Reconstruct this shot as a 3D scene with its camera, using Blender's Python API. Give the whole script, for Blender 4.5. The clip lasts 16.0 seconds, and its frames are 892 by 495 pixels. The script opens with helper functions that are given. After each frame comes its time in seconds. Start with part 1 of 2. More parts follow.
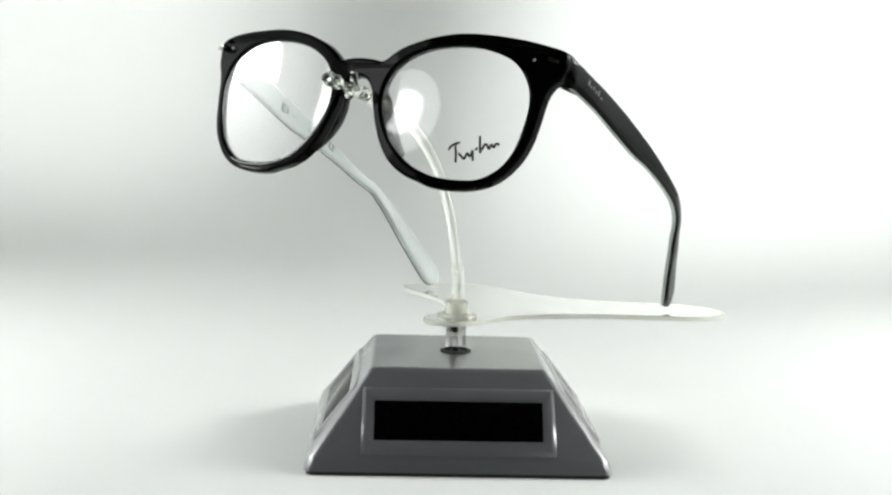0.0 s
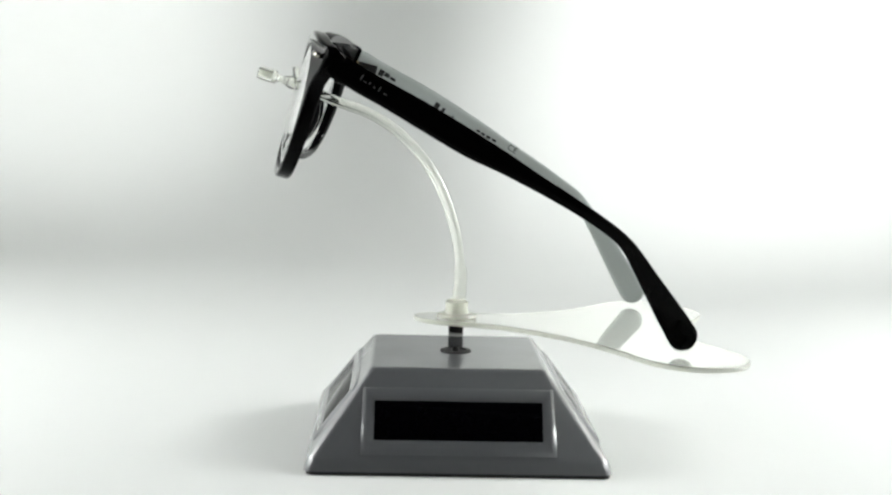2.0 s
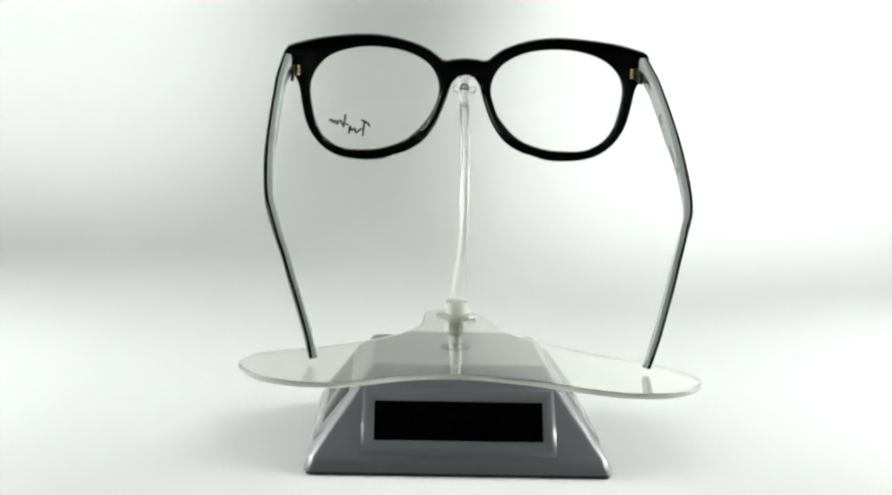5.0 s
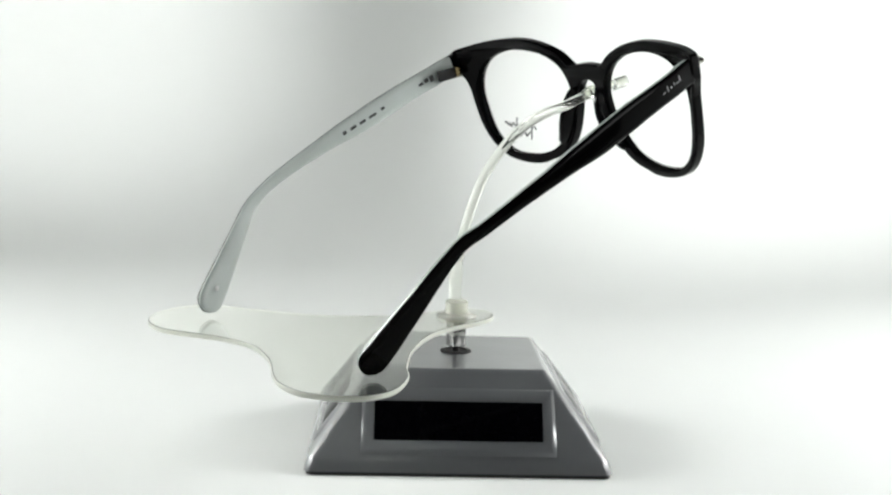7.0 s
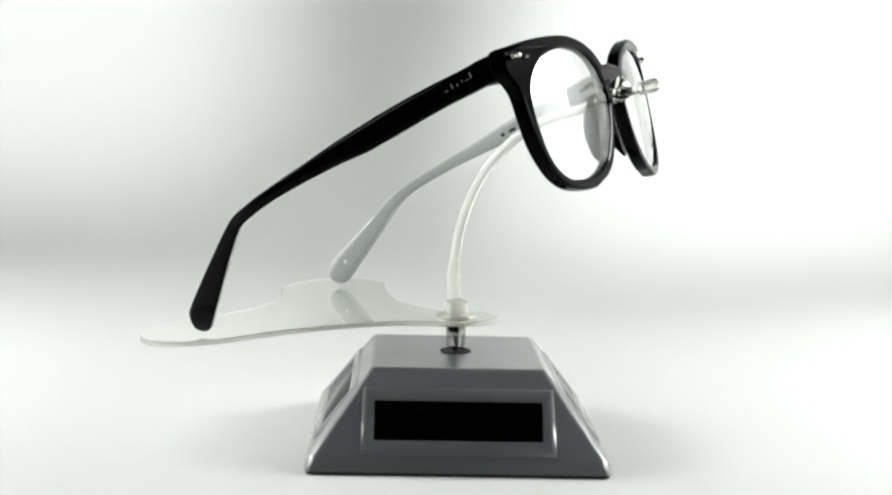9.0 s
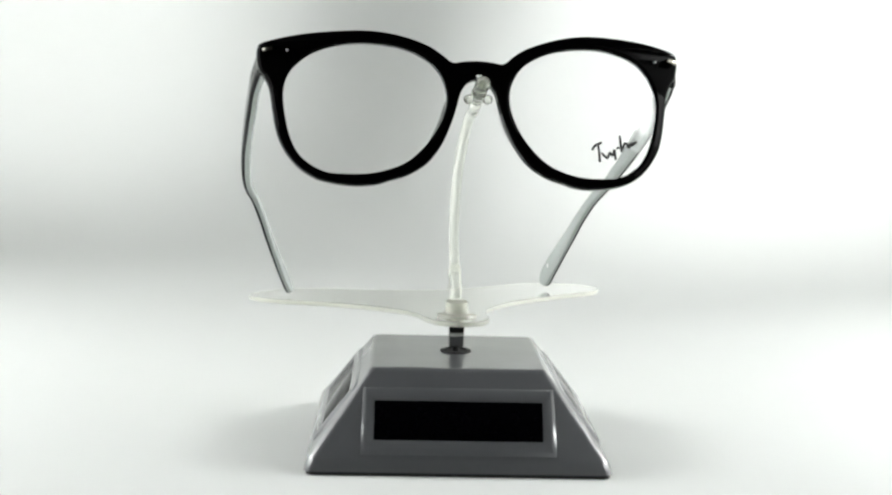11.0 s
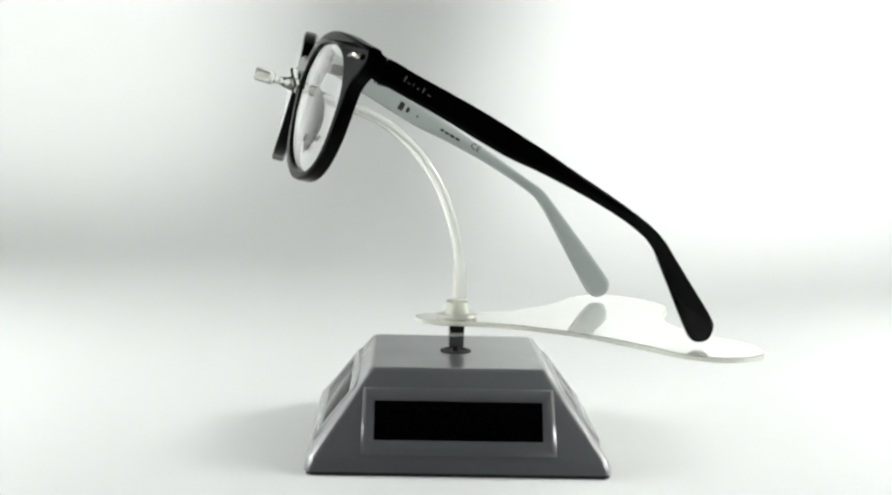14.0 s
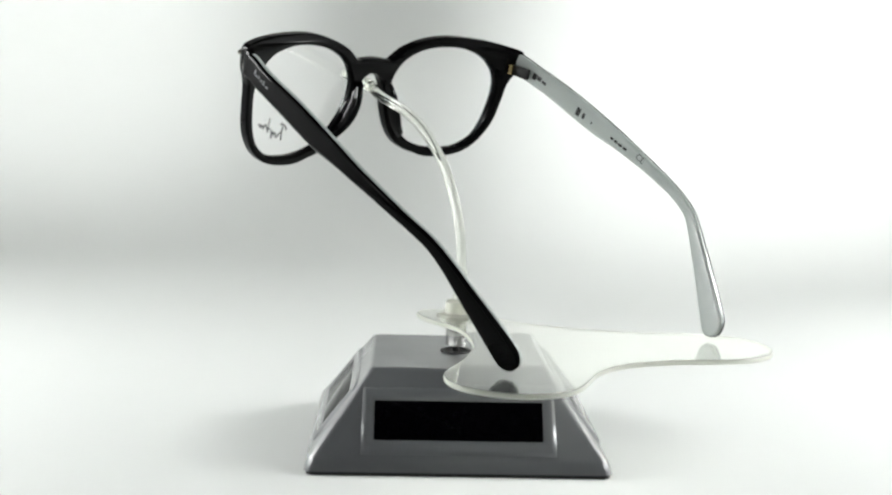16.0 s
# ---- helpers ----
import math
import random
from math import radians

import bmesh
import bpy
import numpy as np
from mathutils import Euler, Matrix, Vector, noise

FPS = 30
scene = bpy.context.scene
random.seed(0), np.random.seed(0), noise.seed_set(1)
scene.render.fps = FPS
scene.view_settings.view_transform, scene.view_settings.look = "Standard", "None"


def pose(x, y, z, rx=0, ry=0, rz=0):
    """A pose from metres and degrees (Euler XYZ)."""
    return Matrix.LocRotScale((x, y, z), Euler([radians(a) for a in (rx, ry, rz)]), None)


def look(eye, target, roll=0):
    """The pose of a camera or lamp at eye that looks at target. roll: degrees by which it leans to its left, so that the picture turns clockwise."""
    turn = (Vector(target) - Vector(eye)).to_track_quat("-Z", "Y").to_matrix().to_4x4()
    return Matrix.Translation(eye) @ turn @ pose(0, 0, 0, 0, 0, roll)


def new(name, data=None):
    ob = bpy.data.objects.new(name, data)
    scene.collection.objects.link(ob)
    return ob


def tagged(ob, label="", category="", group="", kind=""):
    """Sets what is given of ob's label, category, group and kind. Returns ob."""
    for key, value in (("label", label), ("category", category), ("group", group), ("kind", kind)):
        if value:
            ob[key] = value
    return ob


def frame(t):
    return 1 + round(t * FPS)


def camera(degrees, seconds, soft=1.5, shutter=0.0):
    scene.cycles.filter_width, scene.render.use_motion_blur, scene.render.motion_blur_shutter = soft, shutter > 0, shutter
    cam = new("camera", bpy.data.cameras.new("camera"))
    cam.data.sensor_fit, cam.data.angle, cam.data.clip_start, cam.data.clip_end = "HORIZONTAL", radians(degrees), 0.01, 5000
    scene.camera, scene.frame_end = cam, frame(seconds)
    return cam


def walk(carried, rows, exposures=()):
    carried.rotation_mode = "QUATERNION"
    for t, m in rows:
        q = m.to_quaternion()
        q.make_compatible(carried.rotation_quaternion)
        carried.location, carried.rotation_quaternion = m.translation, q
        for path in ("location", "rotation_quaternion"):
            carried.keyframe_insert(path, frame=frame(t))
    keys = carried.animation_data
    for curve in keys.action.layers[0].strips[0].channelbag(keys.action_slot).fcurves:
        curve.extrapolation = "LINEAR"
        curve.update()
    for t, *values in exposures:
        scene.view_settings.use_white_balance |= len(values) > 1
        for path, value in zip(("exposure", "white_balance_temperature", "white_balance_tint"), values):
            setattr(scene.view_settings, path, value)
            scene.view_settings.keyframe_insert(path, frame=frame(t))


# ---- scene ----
cam = camera(33.075, 16.0, soft=2.3)
EYE = pose(0, -0.54, 0.14162, 82.387, -1.396, 0.654)
walk(cam, [(0, EYE), (16.0, EYE)], exposures=[(0, 0.0), (16.0, 0.0)])

# ---- light ----
world = bpy.data.worlds.new("dim_room")
world.use_nodes = True
scene.world = world
wb = world.node_tree.nodes["Background"]
wb.inputs["Color"].default_value, wb.inputs["Strength"].default_value = (0.95, 1.0, 0.99, 1), 0.03


def disc_lamp(name, eye, target, radiance, radius):
    d = bpy.data.lights.new(name, "AREA")
    d.shape, d.size = "DISK", 2 * radius
    d.energy = radiance * math.pi * math.pi * radius * radius
    d.color = (0.985, 1.0, 0.99)
    ob = new(name, d)
    ob.matrix_world = look(eye, target)
    return ob


# two round lamps at the sides in front, and two farther back, set inside the tent's side walls for lamps behind the
# cloth
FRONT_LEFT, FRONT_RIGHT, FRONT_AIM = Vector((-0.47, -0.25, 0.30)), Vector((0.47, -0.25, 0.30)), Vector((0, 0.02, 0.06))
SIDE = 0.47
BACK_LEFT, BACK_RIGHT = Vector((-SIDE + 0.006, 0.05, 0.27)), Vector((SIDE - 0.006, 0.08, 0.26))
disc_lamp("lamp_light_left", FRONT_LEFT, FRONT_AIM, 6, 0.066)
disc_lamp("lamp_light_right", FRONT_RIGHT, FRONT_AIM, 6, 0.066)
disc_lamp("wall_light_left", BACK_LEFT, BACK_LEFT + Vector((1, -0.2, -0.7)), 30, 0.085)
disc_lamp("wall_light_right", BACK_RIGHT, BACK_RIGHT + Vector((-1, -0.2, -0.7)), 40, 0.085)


def beam(name, eye, target, watts, angle):
    """The narrow bright middle of a lamp's beam, which makes a pool of light on the paper."""
    d = bpy.data.lights.new(name, "SPOT")
    d.energy, d.spot_size, d.spot_blend, d.shadow_soft_size = watts, radians(angle), 1.0, 0.03
    d.color = (0.985, 1.0, 0.99)
    ob = new(name, d)
    ob.matrix_world = look(eye, target)


beam("beam_left", FRONT_LEFT, (0.43, 0.85, 0.18), 120, 34)
beam("beam_right", FRONT_RIGHT, (-0.51, 0.85, 0.22), 92, 28)


# ---- materials ----
def material(name, color, rough=0.5, metal=0.0, transmission=0.0, ior=1.5, vary=0.0, scale=60, bump=0.0, bump_scale=300, coat=0.0, gloss=0.5, coat_ior=1.5):
    m = bpy.data.materials.new(name)
    m.use_nodes = True
    nt = m.node_tree
    b = nt.nodes["Principled BSDF"]
    b.inputs["Base Color"].default_value = (*color, 1)
    b.inputs["Roughness"].default_value, b.inputs["Metallic"].default_value = rough, metal
    b.inputs["Transmission Weight"].default_value, b.inputs["IOR"].default_value = transmission, ior
    b.inputs["Coat Weight"].default_value, b.inputs["Specular IOR Level"].default_value = coat, gloss
    b.inputs["Coat IOR"].default_value, b.inputs["Coat Roughness"].default_value = coat_ior, 0.2
    co = nt.nodes.new("ShaderNodeTexCoord")
    if vary:
        n = nt.nodes.new("ShaderNodeTexNoise")
        n.inputs["Scale"].default_value, n.inputs["Detail"].default_value = scale, 6
        mix = nt.nodes.new("ShaderNodeMix")
        mix.data_type = "RGBA"
        mix.inputs["A"].default_value = (*[x * (1 - vary) for x in color], 1)
        mix.inputs["B"].default_value = (*[min(1, x * (1 + vary)) for x in color], 1)
        nt.links.new(co.outputs["Object"], n.inputs["Vector"])
        nt.links.new(n.outputs["Fac"], mix.inputs["Factor"])
        nt.links.new(mix.outputs["Result"], b.inputs["Base Color"])
        r = nt.nodes.new("ShaderNodeMapRange")
        r.inputs["To Min"].default_value, r.inputs["To Max"].default_value = max(0.01, rough * 0.8), min(1, rough * 1.25)
        nt.links.new(n.outputs["Fac"], r.inputs["Value"])
        nt.links.new(r.outputs["Result"], b.inputs["Roughness"])
    if bump:
        n2 = nt.nodes.new("ShaderNodeTexNoise")
        n2.inputs["Scale"].default_value, n2.inputs["Detail"].default_value = bump_scale, 4
        bp = nt.nodes.new("ShaderNodeBump")
        bp.inputs["Strength"].default_value, bp.inputs["Distance"].default_value = bump, 0.0004
        nt.links.new(co.outputs["Object"], n2.inputs["Vector"])
        nt.links.new(n2.outputs["Fac"], bp.inputs["Height"])
        nt.links.new(bp.outputs["Normal"], b.inputs["Normal"])
    return m


PAPER = material("white_paper", (0.795, 0.81, 0.79), 0.75, vary=0.03, scale=7, bump=0.08, bump_scale=260)
ACETATE = material("black_acetate", (0.0015, 0.0015, 0.0016), 0.03, ior=1.45, vary=0.2, scale=90, gloss=0.06)
ACETATE_PALE = material("pale_grey_acetate", (0.45, 0.49, 0.47), 0.22, vary=0.06, scale=70)
LENS = material("clear_lens", (1, 1, 1), 0.0, transmission=1.0, ior=1.5)
ACRYLIC = material("clear_acrylic", (0.97, 0.985, 0.93), 0.02, transmission=1.0, ior=1.49)
ACRYLIC_ROD = material("milky_clear_plastic", (0.95, 0.965, 0.91), 0.04, transmission=0.95, ior=1.46)
COLLAR = material("milky_yellowed_plastic", (0.93, 0.94, 0.84), 0.2, transmission=0.6, ior=1.45)
ACRYLIC_EDGE = material("frosted_acrylic_edge", (0.90, 0.92, 0.82), 0.3, transmission=0.4, ior=1.49)
SILVER = material("silver_grey_plastic", (0.125, 0.13, 0.137), 0.40, metal=0.1, ior=1.5, vary=0.06, scale=45, bump=0.04, bump_scale=1400, coat=1.0, coat_ior=2.4)
CELL = material("solar_cell", (0.001, 0.001, 0.0015), 0.10, ior=1.3, vary=0.3, scale=200, gloss=0.1)
STEEL = material("polished_steel", (0.30, 0.30, 0.29), 0.04, metal=1.0)
DARK_STEEL = material("dark_steel", (0.03, 0.03, 0.03), 0.35, metal=0.7)
HOLE = material("matt_black", (0.006, 0.006, 0.006), 0.7)
BRASS = material("aged_hinge_metal", (0.42, 0.32, 0.16), 0.25, metal=1.0)
DULL_FOIL = material("dull_silver_foil", (0.22, 0.225, 0.23), 0.4, metal=1.0)
STUD = material("polished_gunmetal", (0.30, 0.29, 0.25), 0.07, metal=1.0)
INK = material("black_ink", (0.008, 0.008, 0.008), 0.6)
FOIL = material("silver_foil", (0.45, 0.46, 0.46), 0.3, metal=1.0)


def glow(name, color, strength):
    m = material(name, color, 0.6)
    b = m.node_tree.nodes["Principled BSDF"]
    b.inputs["Emission Color"].default_value, b.inputs["Emission Strength"].default_value = (0.97, 1.0, 0.99, 1), strength
    return m


FABRIC = material("white_tent_fabric", (0.82, 0.82, 0.81), 0.9, vary=0.03, scale=15, bump=0.2, bump_scale=900)
# emission fading outward stands in for lamp light coming through the cloth
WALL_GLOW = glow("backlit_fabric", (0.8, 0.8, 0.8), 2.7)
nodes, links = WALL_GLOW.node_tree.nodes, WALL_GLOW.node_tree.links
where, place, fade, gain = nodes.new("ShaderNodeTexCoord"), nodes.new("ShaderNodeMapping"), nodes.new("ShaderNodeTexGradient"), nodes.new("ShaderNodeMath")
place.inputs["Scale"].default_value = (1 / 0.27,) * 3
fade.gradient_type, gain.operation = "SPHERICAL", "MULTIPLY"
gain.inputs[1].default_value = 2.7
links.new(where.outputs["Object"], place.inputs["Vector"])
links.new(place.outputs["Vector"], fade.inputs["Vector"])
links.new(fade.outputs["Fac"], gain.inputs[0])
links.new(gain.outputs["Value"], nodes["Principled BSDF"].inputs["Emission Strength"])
HALO = glow("lit_diffuser", (0.8, 0.8, 0.8), 2.0)
ROOM_PAINT = material("grey_room_paint", (0.16, 0.16, 0.16), 0.8, vary=0.06, scale=5, bump=0.1)
LAMP_SHELL = material("black_lamp_shell", (0.02, 0.02, 0.02), 0.5, vary=0.1)


# ---- mesh helpers ----
def part(name, bm, mat, parent=None, label="", smooth=True, flat_angle=35):
    bmesh.ops.recalc_face_normals(bm, faces=bm.faces)
    for f in bm.faces:
        f.smooth = smooth
    if smooth:
        for e in bm.edges:
            if len(e.link_faces) == 2 and e.calc_face_angle(0) > radians(flat_angle):
                e.smooth = False
    me = bpy.data.meshes.new(name)
    bm.to_mesh(me)
    bm.free()
    me.materials.append(mat)
    ob = new(name, me)
    if parent:
        ob.parent = parent
    if label:
        tagged(ob, label)
    return ob


def spline(points, per=6, closed=True):
    """Catmull-Rom through the points."""
    out, n = [], len(points)
    pts = [Vector(p) for p in points]
    for i in range(n if closed else n - 1):
        get = (lambda j: pts[j % n]) if closed else (lambda j: pts[min(max(j, 0), n - 1)])
        a, b, c, d = get(i - 1), get(i), get(i + 1), get(i + 2)
        for s in range(per):
            t = s / per
            out.append(0.5 * ((2 * b) + (c - a) * t + (2 * a - 5 * b + 4 * c - d) * t * t + (3 * b - a - 3 * c + d) * t ** 3))
    if not closed:
        out.append(pts[-1])
    return out


def box(bm, x0, x1, y0, y1, z0, z1, bevel=0.0):
    r = bmesh.ops.create_cube(bm, size=1, matrix=Matrix.LocRotScale(((x0 + x1) / 2, (y0 + y1) / 2, (z0 + z1) / 2), None, (x1 - x0, y1 - y0, z1 - z0)))
    if bevel:
        es = list({e for v in r["verts"] for e in v.link_edges})
        bmesh.ops.bevel(bm, geom=es, offset=bevel, segments=2, profile=0.5, affect="EDGES")


def lathe(bm, profile, steps=40, m=Matrix()):
    """Turns (radius, height) pairs about z."""
    rings = []
    for r, z in profile:
        rings.append([bm.verts.new(m @ Vector((r * math.cos(2 * math.pi * i / steps), r * math.sin(2 * math.pi * i / steps), z))) for i in range(steps)])
    for a, b in zip(rings, rings[1:]):
        for i in range(steps):
            bm.faces.new((a[i], a[(i + 1) % steps], b[(i + 1) % steps], b[i]))
    bm.faces.new(rings[0][::-1]), bm.faces.new(rings[-1])


def sweep(bm, rings):
    """Skins a row of closed loops and caps its ends."""
    vs = [[bm.verts.new(p) for p in r] for r in rings]
    n = len(vs[0])
    for a, b in zip(vs, vs[1:]):
        for i in range(n):
            bm.faces.new((a[i], a[(i + 1) % n], b[(i + 1) % n], b[i]))
    bm.faces.new(vs[0][::-1]), bm.faces.new(vs[-1])


def tube(bm, path, radii, steps=16):
    rings = []
    for i, p in enumerate(path):
        d = (path[min(i + 1, len(path) - 1)] - path[max(i - 1, 0)]).normalized()
        side = d.cross(Vector((0, 1, 0)) if abs(d.y) < 0.9 else Vector((0, 0, 1))).normalized()
        up = side.cross(d)
        r = radii[i] if isinstance(radii, list) else radii
        rings.append([p + side * r * math.cos(2 * math.pi * k / steps) + up * r * math.sin(2 * math.pi * k / steps) for k in range(steps)])
    sweep(bm, rings)


def plate_mesh(name, loops, half, bevel, mat, parent=None, bend=None, label=""):
    """A flat plate from outlines (the first outer, the rest holes), with rounded edges, in the xy plane; bend moves its points."""
    cu = bpy.data.curves.new(name, "CURVE")
    cu.dimensions, cu.fill_mode = "2D", "BOTH"
    cu.extrude, cu.bevel_depth, cu.bevel_resolution, cu.offset = half - bevel, bevel, 2, -bevel
    for loop in loops:
        s = cu.splines.new("POLY")
        s.points.add(len(loop) - 1)
        for q, v in zip(s.points, loop):
            q.co = (v[0], v[1], 0, 1)
        s.use_cyclic_u = True
    tmp = new(name, cu)
    me = bpy.data.meshes.new_from_object(tmp.evaluated_get(bpy.context.evaluated_depsgraph_get()))
    bpy.data.objects.remove(tmp)
    bpy.data.curves.remove(cu)
    bm = bmesh.new()
    bm.from_mesh(me)
    bpy.data.meshes.remove(me)
    bmesh.ops.remove_doubles(bm, verts=bm.verts, dist=1e-6)
    if bend:
        for v in bm.verts:
            v.co = bend(v.co)
    return part(name, bm, mat, parent, label, flat_angle=14)


# ---- the white sweep ----
GROUND = -0.0012


def sweep_paper():
    bm = bmesh.new()
    R, back, half, top = 0.42, 0.85, 1.1, 1.0
    prof = [(-0.45, 0.0), (-0.2, 0.0), (0.0, 0.0), (back - R, 0.0)]
    prof += [(back - R + R * math.sin(a), R - R * math.cos(a)) for a in [math.pi / 2 * i / 16 for i in range(1, 17)]]
    prof += [(back, 0.5), (back, top)]
    prof2 = [(y + 0.003, z - 0.003) for y, z in prof]
    sweep(bm, [[Vector((x, y, z)) for y, z in prof] + [Vector((x, y, z)) for y, z in reversed(prof2)] for x in (-half, 0, half)])
    bmesh.ops.translate(bm, verts=bm.verts, vec=(0, 0, GROUND))
    ob = part("backdrop", bm, PAPER)
    tagged(ob, "seamless white paper sweep, softly lit from both sides", "backdrop", kind="structure")


sweep_paper()


def tent():
    for name, x0, x1, y0, y1, z0, z1 in (("wall_left", -SIDE - 0.004, -SIDE, -0.12, 0.842, GROUND, 1.0), ("wall_right", SIDE, SIDE + 0.004, -0.12, 0.842, GROUND, 1.0)):
        bm = bmesh.new()
        box(bm, x0, x1, y0, y1, z0, z1)
        tagged(part(name, bm, FABRIC), "white fabric side wall of a light tent", "tent wall", kind="structure")
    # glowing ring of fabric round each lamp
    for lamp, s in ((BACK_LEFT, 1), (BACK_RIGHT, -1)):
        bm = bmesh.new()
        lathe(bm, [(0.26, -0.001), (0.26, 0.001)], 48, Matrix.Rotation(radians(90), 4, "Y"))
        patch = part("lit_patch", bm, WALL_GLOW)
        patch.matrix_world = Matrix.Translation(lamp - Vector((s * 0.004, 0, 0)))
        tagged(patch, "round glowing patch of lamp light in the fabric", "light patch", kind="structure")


def room():
    """Plain dim room round the tent."""
    x, y0, y1, z0, z1, w = 1.6, -2.0, 1.3, GROUND - 0.004, 2.2, 0.05
    for name, b in (("floor", (-x - w, x + w, y0 - w, y1 + w, z0 - w, z0)), ("ceiling", (-x - w, x + w, y0 - w, y1 + w, z1, z1 + w)), ("wall_west", (-x - w, -x, y0, y1, z0, z1)), ("wall_east", (x, x + w, y0, y1, z0, z1)),
                    ("wall_north", (-x - w, x + w, y1, y1 + w, z0, z1)), ("wall_south", (-x - w, x + w, y0 - w, y0, z0, z1))):
        bm = bmesh.new()
        box(bm, *b)
        tagged(part(name, bm, ROOM_PAINT), "plain grey painted surface of a dim room", "room", kind="structure")


def round_lamp(eye):
    thing = new("round_lamp")
    tagged(thing, "round studio lamp with white glowing diffuser and black shell", "studio lamp", "lamps beside the table")
    m = look(eye, FRONT_AIM)
    thing.matrix_world = Matrix.Translation((eye.x, eye.y, GROUND))
    back = m.copy()
    back.translation = m.translation - Vector((eye.x, eye.y, GROUND))
    bm = bmesh.new()
    lathe(bm, [(0.122, 0.004), (0.122, 0.006)], 48, back)
    part("diffuser", bm, HALO, thing, "glowing white diffuser")
    bm = bmesh.new()
    lathe(bm, [(0.124, 0.0075), (0.125, 0.010), (0.110, 0.05), (0.05, 0.10), (0.03, 0.13)], 48, back)
    part("shell", bm, LAMP_SHELL, thing)
    bm = bmesh.new()
    d = back.to_3x3() @ Vector((0, 0, 0.11))
    base = Vector((d.x, d.y, 0))
    lathe(bm, [(0.07, 0.0), (0.07, 0.008), (0.012, 0.014), (0.010, 0.02), (0.010, eye.z + d.z)], 32, Matrix.Translation(base))
    part("stand", bm, LAMP_SHELL, thing)


tent()
room()
round_lamp(FRONT_LEFT)
round_lamp(FRONT_RIGHT)

# ---- the turntable ----
H, B, T, SKIRT = 0.03134, 0.0519, 0.0302, 0.0046
TABLE_TURN = 2.32
HOLDER_TURN = 14.1


def turntable():
    thing = new("solar_turntable")
    thing.matrix_world = pose(0, 0, 0, 0, 0, TABLE_TURN)
    tagged(thing, "silver-grey plastic turntable with black solar panels on white paper", "turntable")
    bm = bmesh.new()

    def ring(h, z, r, n=5):
        out = []
        for k in range(4):
            a0 = math.pi / 4 + k * math.pi / 2
            cx, cy = (h - r) * math.copysign(1, math.cos(a0)), (h - r) * math.copysign(1, math.sin(a0))
            for i in range(n):
                a = k * math.pi / 2 + i / (n - 1) * math.pi / 2
                out.append(Vector((cx + r * math.cos(a), cy + r * math.sin(a), z)))
        return out

    def side(f):  # a ring part of the way up the sloping side
        a, b = (B - 0.0020, SKIRT + 0.0006), (T + 0.0010, H - 0.0012)
        return ring(a[0] + (b[0] - a[0]) * f, a[1] + (b[1] - a[1]) * f, 0.003 - 0.0008 * f)

    sweep(bm, [ring(B, GROUND + 0.0013, 0.003), ring(B - 0.0002, GROUND + 0.0022, 0.003), ring(B - 0.0011, SKIRT - 0.0008, 0.003), ring(B - 0.0015, SKIRT - 0.0001, 0.003),
               side(0), side(0.03), side(0.97), side(1), ring(T + 0.0002, H - 0.0003, 0.002), ring(T - 0.0006, H, 0.0018), ring(T - 0.0012, H, 0.0016)])
    part("body", bm, SILVER, thing, flat_angle=60)
    # thin black strip, slightly inset, between the body and the paper
    bm = bmesh.new()
    sweep(bm, [ring(B - 0.0005, GROUND, 0.003), ring(B - 0.0005, GROUND + 0.0014, 0.003)])
    part("base_strip", bm, HOLE, thing, "thin black strip under the body")
    # one solar panel in its raised frame on each sloping side
    slope = math.atan2(H - SKIRT, (B - 0.001) - T)
    run = math.hypot(H - SKIRT, (B - 0.001) - T)
    for k in range(4):
        m = pose(0, 0, 0, 0, 0, 90 * k) @ Matrix.Translation((0, -T, H)) @ Matrix.Rotation(slope, 4, "X") @ Matrix.Translation((0, 0, 0))
        # local: x along the side, -y down the slope, z outwards
        bm = bmesh.new()
        o = (-0.0326, 0.0326, -0.94 * run, -0.225 * run)
        i = (-0.0289, 0.0289, -0.805 * run, -0.362 * run)
        def rect(q, d, z):
            return [Vector((q[0] + d, q[2] + d, z)), Vector((q[1] - d, q[2] + d, z)), Vector((q[1] - d, q[3] - d, z)), Vector((q[0] + d, q[3] - d, z))]
        sweep(bm, [rect(o, -0.0005, -0.0003), rect(o, -0.0001, 0.0), rect(o, 0.0004, 0.00045), rect(o, 0.0009, 0.0007), rect(o, 0.0015, 0.0008), rect(i, -0.0020, 0.0008), rect(i, -0.0013, 0.00072), rect(i, -0.0006, 0.0005), rect(i, 0, 0.0001), rect(i, 0.0004, -0.0001)])
        f = part("panel_frame", bm, SILVER, thing, flat_angle=75)
        f.matrix_basis = m
        bm = bmesh.new()
        box(bm, i[0] + 0.0003, i[1] - 0.0003, i[2] + 0.0003, i[3] - 0.0003, -0.0006, 0.0003, 0.0002)
        s = part("solar_panel", bm, CELL, thing, "glossy black solar cell")
        s.matrix_basis = m
    bm = bmesh.new()
    lathe(bm, [(0.0056, H - 0.0005), (0.0056, H + 0.0004), (0.0052, H + 0.0007), (0.0040, H + 0.0007), (0.0036, H + 0.0002)], 36)
    part("hole_rim", bm, HOLE, thing, "black ring round the spindle hole")
    spindle = new("spindle")
    spindle.parent = thing
    bm = bmesh.new()
    lathe(bm, [(0.0012, H - 0.002), (0.0012, H + 0.0022)], 20)
    part("pin", bm, DARK_STEEL, spindle)
    bm = bmesh.new()
    box(bm, -0.0027, 0.0027, -0.0027, 0.0027, H + 0.0020, H + 0.0102, 0.0004)
    cap = part("steel_block", bm, STEEL, spindle, "polished square steel block")
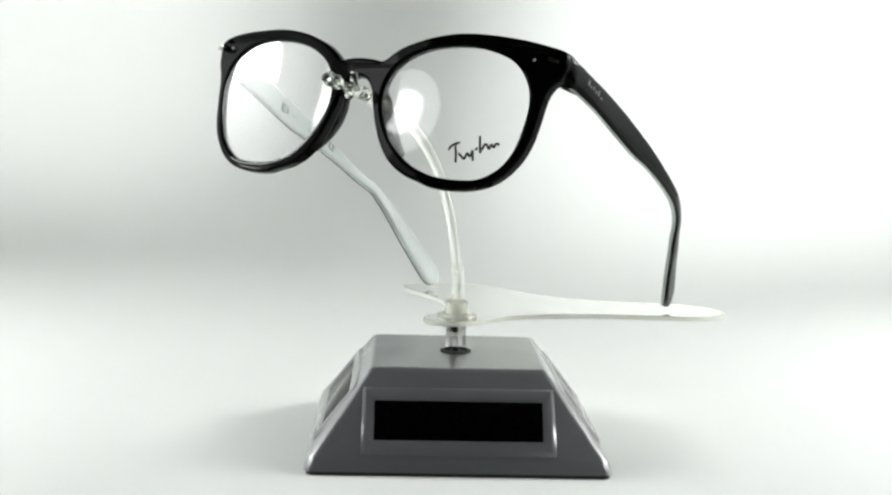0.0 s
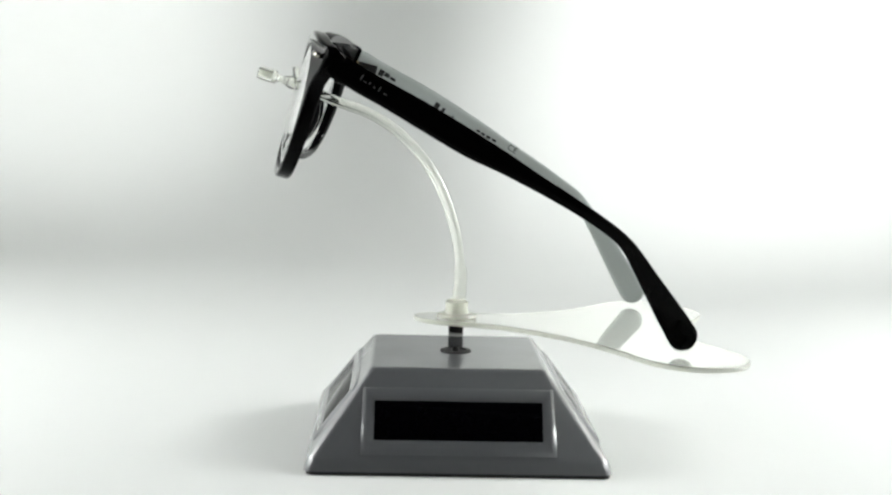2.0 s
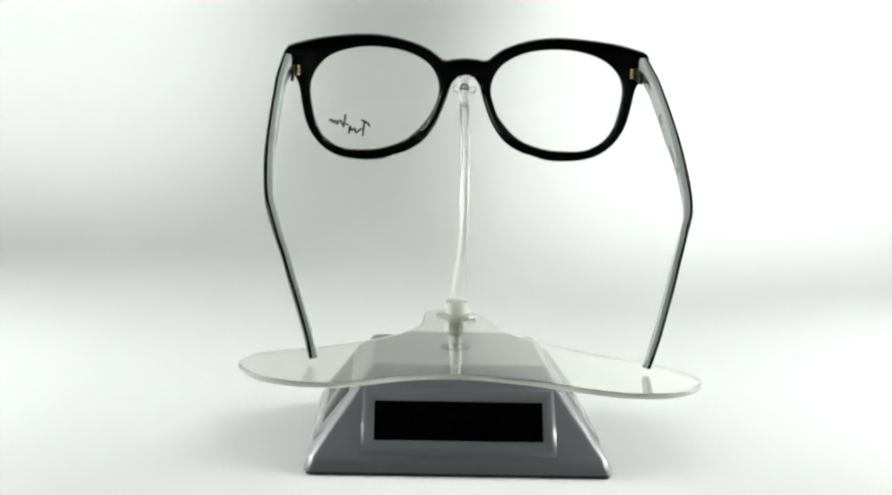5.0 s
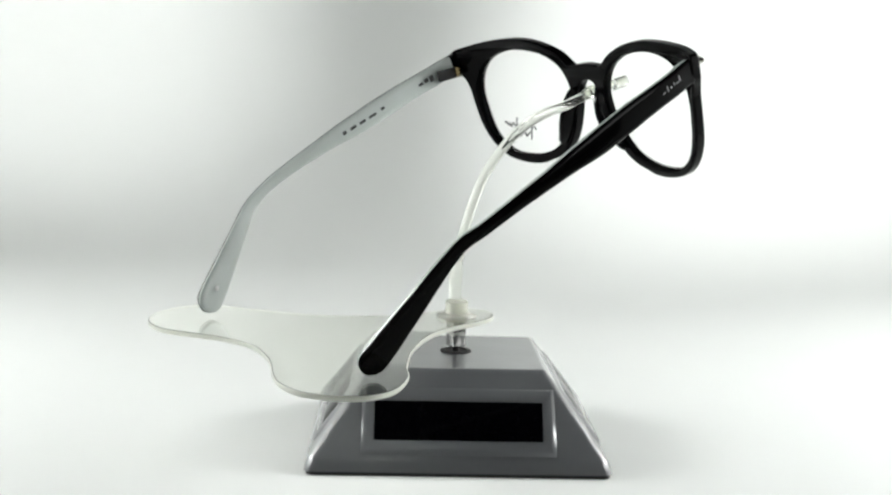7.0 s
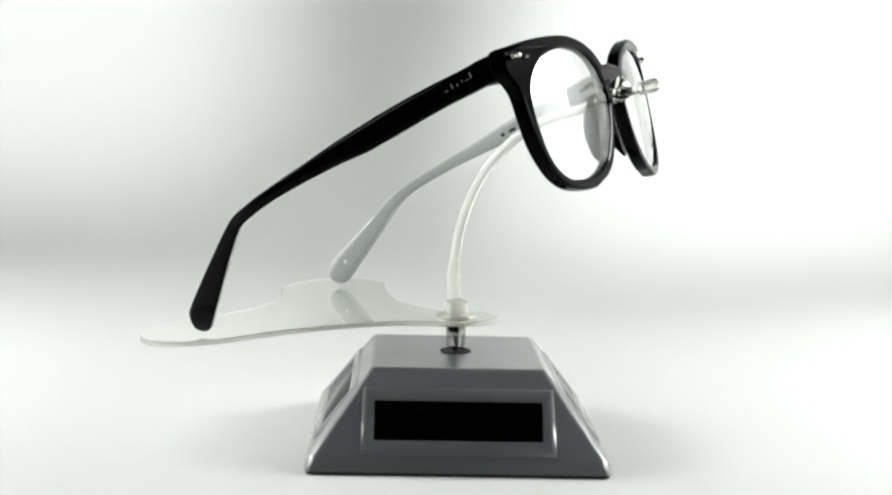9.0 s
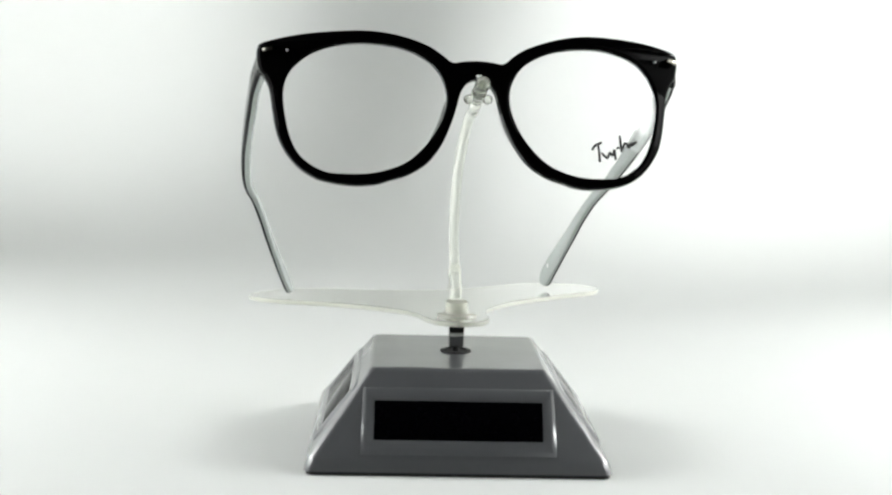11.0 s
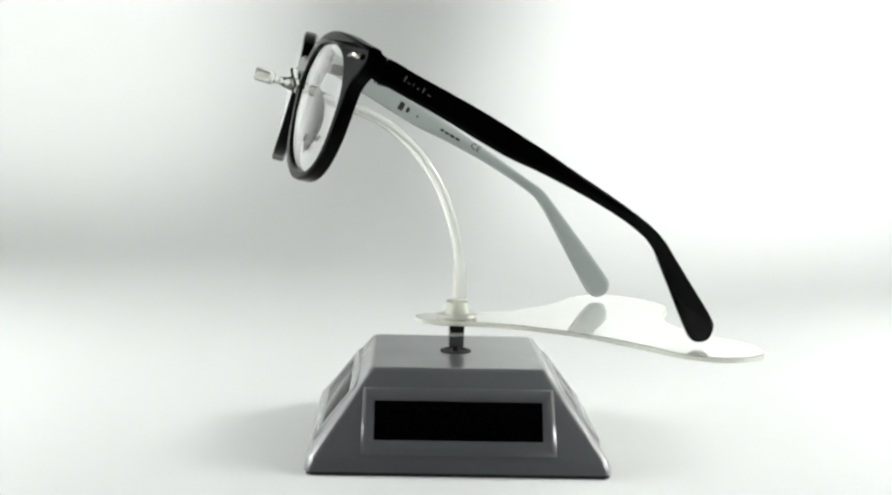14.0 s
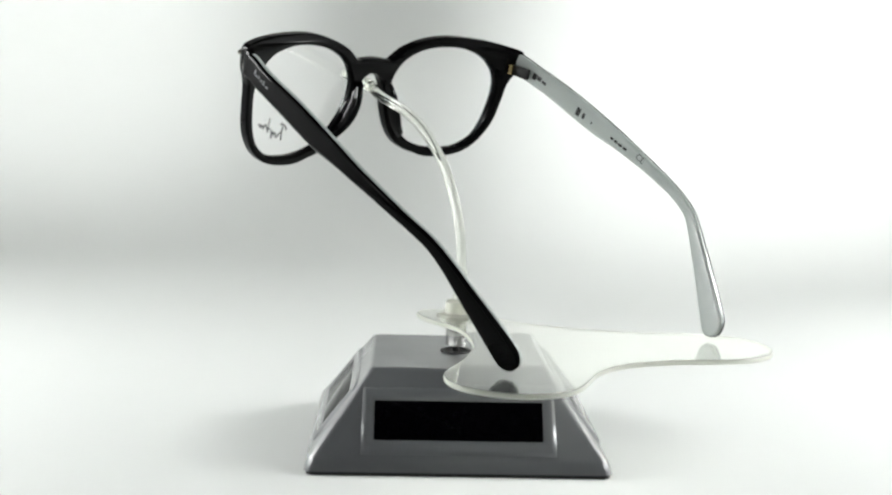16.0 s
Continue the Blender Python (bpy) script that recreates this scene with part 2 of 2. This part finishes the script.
    cap.matrix_basis = pose(0, 0, 0, 0, 0, HOLDER_TURN)
    return thing, spindle


TABLE, SPINDLE = turntable()

# ---- the holder: rod, tray and nose clip of clear plastic. Its x axis points along the rod's arc. ----


def holder():
    thing = new("eyewear_holder")
    tagged(thing, "clear acrylic eyewear holder with arched rod and wavy tray", "display holder")
    # tray
    loop = [(15.5, 2), (11.5, 9.5), (2, 12), (-8, 12), (-20, 14), (-40, 26), (-57, 46), (-64, 57), (-70.5, 63.5), (-79.5, 66.5), (-88.5, 64), (-96.5, 57), (-100.5, 46), (-99.5, 35), (-94, 25), (-87, 14), (-82.5, 2), (-82, -10),
            (-85, -26), (-91, -42), (-93.5, -55), (-91, -67), (-83, -76), (-74, -79), (-65, -76), (-55, -65), (-49, -53), (-37, -35), (-22, -20), (-10, -14), (2, -11), (11.5, -6.5)]
    loop = [v / 1000 for v in spline([(x, y, 0) for x, y in loop], 8)]
    tray = plate_mesh("tray", [loop], 0.0009, 0.0005, ACRYLIC, thing, lambda q: Vector((q.x, q.y, q.z + 0.0119 + 0.0408 * q.x + 0.0251 * q.y)), "clear acrylic tray")
    tray.visible_shadow = False
    tray.data.materials.append(ACRYLIC_EDGE)
    for f in tray.data.polygons:
        f.material_index = 1 if abs(f.normal.z) < 0.8 else 0
    # rod
    path = spline([(-0.0004, 0, 0.0145), (-0.0010, -0.0004, 0.0226), (-0.0010, -0.0010, 0.030), (0.0009, -0.0017, 0.0425), (0.0049, -0.0019, 0.055), (0.0101, -0.0017, 0.0655), (0.0172, -0.0013, 0.0742), (0.0252, -0.0008, 0.0812), (0.0350, -0.0004, 0.0865), (0.0464, 0, 0.0902), (0.0560, 0, 0.0944)], 6, False)
    bm = bmesh.new()
    tube(bm, path, [0.0024 if p.z < 0.030 else 0.00185 for p in path])
    rod = part("rod", bm, ACRYLIC_ROD, thing, "clear bent plastic rod")
    rod.visible_shadow = False
    # collar and flange
    bm = bmesh.new()
    lathe(bm, [(0.0042, 0.0100), (0.0044, 0.0120), (0.0071, 0.0126), (0.0075, 0.0132), (0.0071, 0.0139), (0.0044, 0.0143), (0.0040, 0.0165), (0.0042, 0.0184), (0.0030, 0.0192)], 36)
    part("collar", bm, COLLAR, thing, "clear flanged collar")
    # nose clip: a stem under the bridge with a hollow knob in front, two feet and a small post
    bm = bmesh.new()
    tube(bm, [Vector((0.0530 + 0.0200 * f, 0, 0.0938 + 0.0056 * f)) for f in (0, 0.12, 0.45, 0.52, 0.60, 0.66, 0.70)], [0.0019, 0.0024, 0.0024, 0.0018, 0.0012, 0.0012, 0.0016], 18)
    part("stem", bm, ACRYLIC, thing)
    bm = bmesh.new()
    knob = look((0.0668, 0, 0.0977), (0.0740, 0, 0.0997)) @ Matrix.Rotation(radians(180), 4, "X")
    lathe(bm, [(0.0016, 0.0), (0.0023, 0.0008), (0.0024, 0.0060), (0.0020, 0.0070), (0.0013, 0.0068), (0.0012, 0.0018)], 24, knob)
    part("knob", bm, ACRYLIC, thing, "clear hollow knob")
    for y in (-0.0030, 0.0030):
        bm = bmesh.new()
        bmesh.ops.create_uvsphere(bm, u_segments=16, v_segments=10, radius=0.0014, matrix=Matrix.Translation((0.0585, y, 0.0938)) @ Matrix.Diagonal((1, 1.2, 1.1, 1)))
        part("clip_foot", bm, ACRYLIC, thing)
    bm = bmesh.new()
    tube(bm, [Vector((0.0592, 0, 0.0955)), Vector((0.0598, 0, 0.0985)), Vector((0.0602, 0, 0.1012)), Vector((0.0603, 0, 0.1018))], [0.0013, 0.0012, 0.0012, 0.0006], 12)
    part("clip_post", bm, ACRYLIC, thing)
    return thing


HOLDER = holder()

# ---- the eyeglasses: x across to the wearer's left, y up the front, z forward ----
U, V = Vector((-0.33044, 0.94375, -0.01193)), Vector((-0.22053, -0.06492, 0.97322))
W = U.cross(V).normalized()
V = W.cross(U)
SEAT = Matrix(((U.x, V.x, W.x, 0.04181), (U.y, V.y, W.y, 0.01000), (U.z, V.z, W.z, 0.10767), (0, 0, 0, 1)))
MM = 0.001
CENTRE = Matrix.Translation((-0.7 * MM, 0, 0))


def wrap(u):
    return 9.25 - u * u / 480 - max(0, abs(u) - 60) ** 2 / 40 + (1.6 * (u / 62) ** 2 if u > 0 else 0)


def lens_height(x, y, cx, cy):
    return wrap(cx) - (x - cx) * cx * 0.00334 + 4.1 - 0.02 * y - ((x - cx) ** 2 + (y - cy) ** 2) / 260


def lens_mark(lens, cx, cy):
    """A printed black mark of slanting strokes on the lens."""
    strokes = [[(0, 5.8), (1.6, 7.0), (4.8, 7.3)], [(2.9, 6.6), (2.4, 3.8), (1.4, 0.4)], [(3.4, 3.4), (5.0, 0.8), (6.6, 2.4), (7.6, 1.0), (9.0, 2.8), (8.2, -0.8)], [(10.2, 3.0), (11.2, 3.2)],
               [(13.2, 7.4), (12.4, 4.2), (11.8, 1.2)], [(12.6, 2.2), (14.6, 4.0), (15.4, 1.8), (16.6, 3.2), (17.4, 1.9), (18.4, 3.0), (19.6, 2.4)]]
    bm = bmesh.new()
    turn_by, size = radians(21), 0.82
    for st in strokes:
        pts = []
        for v in spline([(x, y, 0) for x, y in st], 5, False):
            x, y = 39.3 + size * (v.x * math.cos(turn_by) - v.y * math.sin(turn_by)), -36.7 + size * (v.x * math.sin(turn_by) + v.y * math.cos(turn_by))
            pts.append(Vector((x, y, lens_height(x, y, cx, cy) + 0.03)) * MM)
        for a, b in zip(pts, pts[1:]):
            d = (b - a).normalized()
            side = d.cross(Vector((0, 0, 1))) * 0.00042
            d *= 0.00012
            bm.faces.new([bm.verts.new(q) for q in (a - d - side, a - d + side, b + d + side, b + d - side)])
    part("printed_mark", bm, INK, lens, "small black printed script mark", smooth=False)


def bars(name, rows, u, s, slope, mat, arm, label):
    """Small flat bars on the side of a temple: (back, height, length, tall)."""
    bm = bmesh.new()
    for w, v, length, tall in rows:
        box(bm, -0.00004, 0.00004, -tall / 2 * MM, tall / 2 * MM, -length / 2 * MM, length / 2 * MM)
        bmesh.ops.transform(bm, matrix=Matrix.Translation(Vector((s * u(w), v, w)) * MM) @ Matrix.Rotation(radians(slope), 4, "X"), verts=bm.verts[-8:])
    part(name, bm, mat, arm, label, smooth=False)


def side_at(w):
    return float(np.interp(-w, [-a[0] for a in ARM], [a[3] for a in ARM]))


def glasses():
    thing = new("eyeglasses")
    tagged(thing, "black acetate eyeglasses with pale grey temple linings on clear stand", "eyeglasses")
    out = [(0, -3.8), (4.5, -4.1), (8.3, -4.5), (11.8, -1.9), (15.5, 0.5), (22, 3.1), (29.3, 4.8), (36.7, 5.5), (46, 5.3), (56, 4.5), (65, 3.0), (68.6, 2.2), (69.7, 1.0), (69.9, -2), (69.3, -6), (67.3, -9.2), (65.8, -13), (64.8, -20),
           (63.5, -27), (61.3, -32.5), (57.6, -37.6), (53, -41.2), (47.5, -43.3), (40, -44.4), (33, -44.2), (28, -42.8), (22.3, -41), (16.5, -37.3), (12, -31.5), (9, -25), (7, -19), (5.7, -14.5), (4, -11.8), (2, -10.4), (0, -10.1)]
    eye = [(9.8, -15), (11, -10), (14, -5.5), (19, -2), (25.5, 0.4), (34.5, 1.6), (43, 1.3), (50.8, -0.6), (56.3, -3.7), (60.5, -8.5), (62, -14.5), (61.3, -22), (59.5, -29.5), (56, -35.5), (49.5, -39.8), (42, -40.9), (33, -40.5), (24, -37.7), (18, -33), (13.2, -26.7), (10.5, -20.5)]
    def trim(x, y):
        return 0.9 * min(1, max(0, (x - 25) / 30)) * min(1, max(0, (-3 - y) / 6))

    def lift(x, y):
        return 0.8 * min(1, max(0, (x - 22) / 20)) * min(1, max(0, (y + 12) / 10))

    outer = spline([(x - trim(x, y), y - 0.7 + lift(x, y), 0) for x, y in out] + [(-x, y - 0.7, 0) for x, y in reversed(out[1:-1])], 5)
    hole = spline([(36 + (x - 36) * 0.982, -20.4 + (y + 19.6) * 0.988, 0) for x, y in eye], 6)

    def bend(q):
        return Vector((q.x, q.y, q.z + wrap(q.x / MM) * MM + (0.001 - 0.02 * q.y) ))

    near = [Vector((v.x - trim(v.x, v.y), v.y + lift(v.x, v.y) * 0.6, 0)) for v in hole]
    loops = [[v * MM for v in outer], [v * MM for v in near], [Vector((-v.x, v.y, 0)) * MM for v in reversed(hole)]]
    front = plate_mesh("front_frame", loops, 0.0024, 0.0011, ACETATE, thing, bend)
    front.matrix_basis = CENTRE
    for s in (1, -1):
        # lens, a thin curved shell
        bm = bmesh.new()
        cx, cy = 36, -19.5
        rims = []
        for back in (0, 1):
            rows = []
            for k in range(1, 9):
                f = k / 8 * 1.015
                row = []
                for v in near if s > 0 else hole:
                    x, y = cx + (v.x - cx) * f, cy + (v.y - cy) * f
                    bulge = 2.9 - ((x - cx) ** 2 + (y - cy) ** 2) / (2 * 130)
                    tilt = wrap(s * cx) - (x - cx) * cx * (0.00334 if s > 0 else 0.00417)
                    row.append(bm.verts.new(Vector((s * x, y, tilt + bulge + 1.2 - 0.02 * y - (2.0 if back else 0))) * MM))
                rows.append(row)
            mid_v = bm.verts.new(Vector((s * cx, cy, wrap(s * cx) + 4.1 - 0.02 * cy - (2.0 if back else 0))) * MM)
            n = len(hole)
            for i in range(n):
                bm.faces.new((mid_v, rows[0][i], rows[0][(i + 1) % n]))
            for a, b in zip(rows, rows[1:]):
                for i in range(n):
                    bm.faces.new((a[i], b[i], b[(i + 1) % n], a[(i + 1) % n]))
            rims.append(rows[-1])
        for i in range(n):
            bm.faces.new((rims[0][i], rims[1][i], rims[1][(i + 1) % n], rims[0][(i + 1) % n]))
        lens = part("lens", bm, LENS, thing, "clear demonstration lens")
        lens.visible_shadow = False
        lens.matrix_basis = CENTRE
        # moulded nose pad, a flange behind the lower inner rim
        bm = bmesh.new()
        run = spline([(5.4, -13.2, 0), (6.6, -17, 0), (8.0, -22, 0), (9.9, -27, 0), (12.6, -32, 0), (16.6, -36.8, 0)], 5, False)
        rings = []
        for k, p in enumerate(run):
            f = k / (len(run) - 1)
            n = (Vector((36, -19.5, 0)) - p).normalized()
            deep = 5.2 * math.sin(math.pi * (0.03 + 0.94 * f)) ** 0.75
            z = wrap(s * p.x) - 1.6
            loop = [p + n * 0.5 + Vector((0, 0, z)), p + n * 3.1 + Vector((0, 0, z)), p + n * 3.3 + Vector((0, 0, z - deep * 0.8)), p + n * 2.7 + Vector((0, 0, z - deep)), p + n * 1.4 + Vector((0, 0, z - deep)), p + n * 0.8 + Vector((0, 0, z - deep * 0.8))]
            rings.append([Vector((s * q.x, q.y, q.z)) * MM for q in loop])
        sweep(bm, rings)
        part("nose_pad", bm, ACETATE, thing).matrix_basis = CENTRE
        if s > 0:
            lens_mark(lens, cx, cy)
        # rivet on the end piece
        bm = bmesh.new()
        box(bm, -0.0019, 0.0019, -0.0008, 0.0008, -0.0006, 0.0019, 0.0005)
        r = part("rivet", bm, STUD, front, "small polished metal stud")
        r.matrix_basis = Matrix.Translation(Vector((s * 66.0, -1.2, wrap(s * 66.0) + 3.4)) * MM) @ Matrix.Rotation(radians(s * 26), 4, "Y") @ Matrix.Rotation(radians(-s * 8), 4, "Z")
        # tiny silver ball added to stand in for a reflected glint
        bm = bmesh.new()
        bmesh.ops.create_uvsphere(bm, u_segments=12, v_segments=8, radius=0.0005, matrix=Matrix.Translation(Vector((s * 60.5, -1.6, wrap(s * 60.5) + 3.4)) * MM))
        part("glint_dot", bm, FOIL, front, "tiny silver dot standing in for a glint")
        temple(thing, s)
    return thing


# arm: along (back), height, half height, sideways
ARM = [(-3.5, -3.75, 4.2, 68.4), (-7, -4.4, 4.1, 68.8), (-12, -5.9, 4.0, 69.5), (-20, -7.9, 4.0, 70.2), (-30, -10.6, 4.2, 70.5), (-40, -13.5, 4.3, 70.8), (-50, -16.4, 4.1, 71.0), (-60, -18.9, 3.4, 71.1), (-70, -21.8, 2.75, 71.0), (-80, -24.7, 2.35, 70.6),
       (-90, -27.9, 2.1, 69.9), (-97, -30.5, 2.05, 68.6)]
TAIL_LEFT = [(-103, -33.2, 2.15, 67.0), (-107.5, -36.2, 2.4, 65.6), (-112, -40.3, 2.85, 63.8), (-118, -46, 3.5, 61.8), (-124, -51.6, 4.2, 59.6), (-130, -57.2, 4.8, 57.6), (-133.8, -60.8, 5.0, 56.4)]
TAIL_RIGHT = [(-103, -34.4, 2.15, 66.4), (-107.3, -37.8, 2.4, 64.6), (-112, -42.4, 2.85, 62.4), (-118.3, -48.9, 3.5, 59.6), (-124.4, -55.2, 4.2, 56.6), (-130.4, -61.4, 4.8, 53.6), (-133.6, -64.7, 5.0, 51.8)]


def bow(w, s):
    return float(np.interp(-w, [0, 30, 70, 105, 134], [0, 0.5, 1.3, 1.5, 0.5])) if s > 0 else 0.0


def temple(thing, s):
    arms = [(a, b - (0 if s > 0 else 1.4 * (max(0, -a - 20) / 77) ** 1.3), h, c + bow(a, s)) for a, b, h, c in ARM] + ([(a, b, h, c + bow(a, s)) for a, b, h, c in TAIL_LEFT] if s > 0 else TAIL_RIGHT)
    path = spline([(c, b, a) for a, b, h, c in arms], 4, False)
    heights = [v.x for v in spline([(a[2], 0, 0) for a in arms], 4, False)]
    # rounded tip
    d = (path[-1] - path[-2]).normalized()
    tip, h0 = path[-1].copy(), heights[-1]
    for f in (0.3, 0.55, 0.75, 0.9, 0.98):
        path.append(tip + d * h0 * f)
        heights.append(h0 * math.sqrt(1 - f * f))

    def skin(inner):
        rings = []
        for i, p in enumerate(path):
            d = (path[min(i + 1, len(path) - 1)] - path[max(i - 1, 0)]).normalized()
            side = Vector((1, 0, 0))
            side = (side - d * side.dot(d)).normalized()
            up = d.cross(side).normalized()
            if up.y < 0:
                up = -up
            h, th = heights[i], float(np.interp(-p.z, [0, 80, 105, 140], [1.75, 1.7, 1.35, 1.3]))
            loop = []
            if inner:
                prof = [(0.22, 1), (0.22, -1), (-0.65, -1), (-0.92, -0.86), (-1, -0.55), (-1, 0.55), (-0.92, 0.86), (-0.65, 1)]
            else:
                prof = [(0.22, 1), (0.62, 1), (0.88, 0.88), (1, 0.6), (1, -0.6), (0.88, -0.88), (0.62, -1), (0.22, -1)]
            for a, b in prof:
                q = p + side * a * th + up * b * h * (0.985 if inner else 1)
                loop.append(Vector((s * q.x, q.y, q.z)) * MM)
            rings.append(loop)
        bm = bmesh.new()
        sweep(bm, rings)
        return bm

    arm = part("temple", skin(False), ACETATE, thing, "black acetate temple arm", flat_angle=50)
    part("inner_lining", skin(True), ACETATE_PALE, arm, "pale grey acetate lining", flat_angle=50)
    # end piece of the front, turned back to the hinge
    bm = bmesh.new()
    rings = []
    for w, v, h, u in ((1.2 + (1.4 if s > 0 else 0), -2.0, 3.3, 66.2), (0.1 + (0.8 if s > 0 else 0), -2.2, 4.0, 67.0), (-1.4, -2.9, 4.35, 67.9), (-2.5, -3.5, 4.35, 68.3), (-3.7, -3.8, 4.25, 68.5)):
        loop = [(-1.7, 0.8), (-1.7, -0.8), (-1.4, -1), (1.2, -1), (1.75, -0.75), (1.75, 0.75), (1.2, 1), (-1.4, 1)]
        rings.append([Vector((s * (u + a), v + b * h, w)) * MM for a, b in loop])
    sweep(bm, rings)
    part("end_piece", bm, ACETATE, thing, flat_angle=50)
    # hinge at the corner
    bm = bmesh.new()
    box(bm, *sorted((s * 65.6 * MM, s * 66.9 * MM)), -8.4 * MM, -4.0 * MM, -12 * MM, -3.0 * MM, 0.0003)
    part("hinge_plate", bm, DARK_STEEL, arm, "dark steel hinge plate")
    bm = bmesh.new()
    for y in (-8.0, -6.6, -5.2):
        lathe(bm, [(0.0011, y * MM), (0.0011, (y + 1.1) * MM)], 14, Matrix.Translation((s * 64.6 * MM, 0, -3.2 * MM)) @ Matrix.Rotation(radians(-90), 4, "X"))
    part("hinge_barrel", bm, BRASS, arm, "worn brass hinge barrels")
    bars("core_wire", [(-13.6, -6.2, 3.0, 2.6), (-16.4, -6.6, 2.4, 1.7), (-19.0, -7.6, 2.6, 1.2)], lambda w: side_at(w) + bow(w, s) - 1.76, s, -15, DARK_STEEL, arm, "dark metal core")
    inner, outer = (lambda w: side_at(w) + bow(w, s) - 1.80), (lambda w: side_at(w) + bow(w, s) + 1.80)
    bars("silver_mark", [(-10.5, -4.4, 0.5, 1.9), (-11.8, -5.5, 1.3, 0.35), (-13.4, -5.6, 0.4, 0.9), (-15.0, -6.4, 0.6, 0.7), (-16.8, -6.5, 0.5, 1.7), (-18.8, -7.6, 1.3, 0.4)], outer, s, -15, DULL_FOIL, arm, "small silver mark")
    if s < 0:
        bars("printed_mark", [(-39.0, -13.9, 2.2, 3.4), (-42.0, -14.8, 1.4, 2.2), (-46.5, -16.3, 0.7, 0.9), (-58, -19.2, 1.6, 1.0), (-60.2, -19.9, 1.8, 1.0), (-62.6, -20.6, 2.0, 1.1), (-65.2, -21.3, 2.0, 1.0)], inner, s, -16, INK, arm, "black printed marks")
        text = bpy.data.curves.new("ce_mark", "FONT")
        text.body, text.size, text.extrude = "CE", 0.0036, 0.00004
        tmp = new("ce_mark", text)
        me = bpy.data.meshes.new_from_object(tmp.evaluated_get(bpy.context.evaluated_depsgraph_get()))
        bpy.data.objects.remove(tmp)
        me.materials.append(INK)
        ce = new("ce_mark", me)
        ce.parent = arm
        along = Vector((0, -0.29, -0.957))
        up = Vector((0, 0.957, -0.29))
        out = along.cross(up)
        ce.matrix_basis = Matrix(((along.x, up.x, out.x, -inner(-71) * MM), (along.y, up.y, out.y, -23.2 * MM), (along.z, up.z, out.z, -71 * MM), (0, 0, 0, 1)))
        tagged(ce, "black printed letters")
    else:
        bm = bmesh.new()
        bmesh.ops.create_uvsphere(bm, u_segments=14, v_segments=8, radius=1, matrix=Matrix.Translation(Vector((56.25, -57.5, -130.6)) * MM) @ Matrix.Diagonal((0.25 * MM, 0.9 * MM, 0.9 * MM, 1)))
        part("tip_dot", bm, FABRIC, arm, "small white dot")
        bars("printed_mark", [(-38.5, -12.9, 1.8, 1.2), (-43.5, -14.6, 3.8, 1.0), (-48.5, -16.0, 3.0, 1.1), (-53, -17.2, 3.0, 1.2), (-57.3, -18.3, 1.8, 1.4)], inner, s, -16, INK, arm, "black printed marks")
    return arm


GLASSES = glasses()
for ob in list(GLASSES.children):
    ob.matrix_basis = SEAT @ ob.matrix_basis


# ---- what turns ----
def turn(t):
    drift = np.interp(t, [0, 2, 4, 6.5, 9, 11.5, 14, 16], [-0.23, 0.48, 0.24, -0.35, -0.54, 0.28, -0.04, 0.16])
    return -139.945 - 29.0177 * t + float(drift)


def motions():
    times = [0.5 * i for i in range(33)]
    walk(GLASSES, [(t, pose(0, 0, H, 0, 0, turn(t))) for t in times])
    walk(HOLDER, [(t, pose(0, 0, H, 0, 0, turn(t) + HOLDER_TURN)) for t in times])
    walk(SPINDLE, [(t, pose(0, 0, 0, 0, 0, turn(t) - TABLE_TURN)) for t in times])


motions()
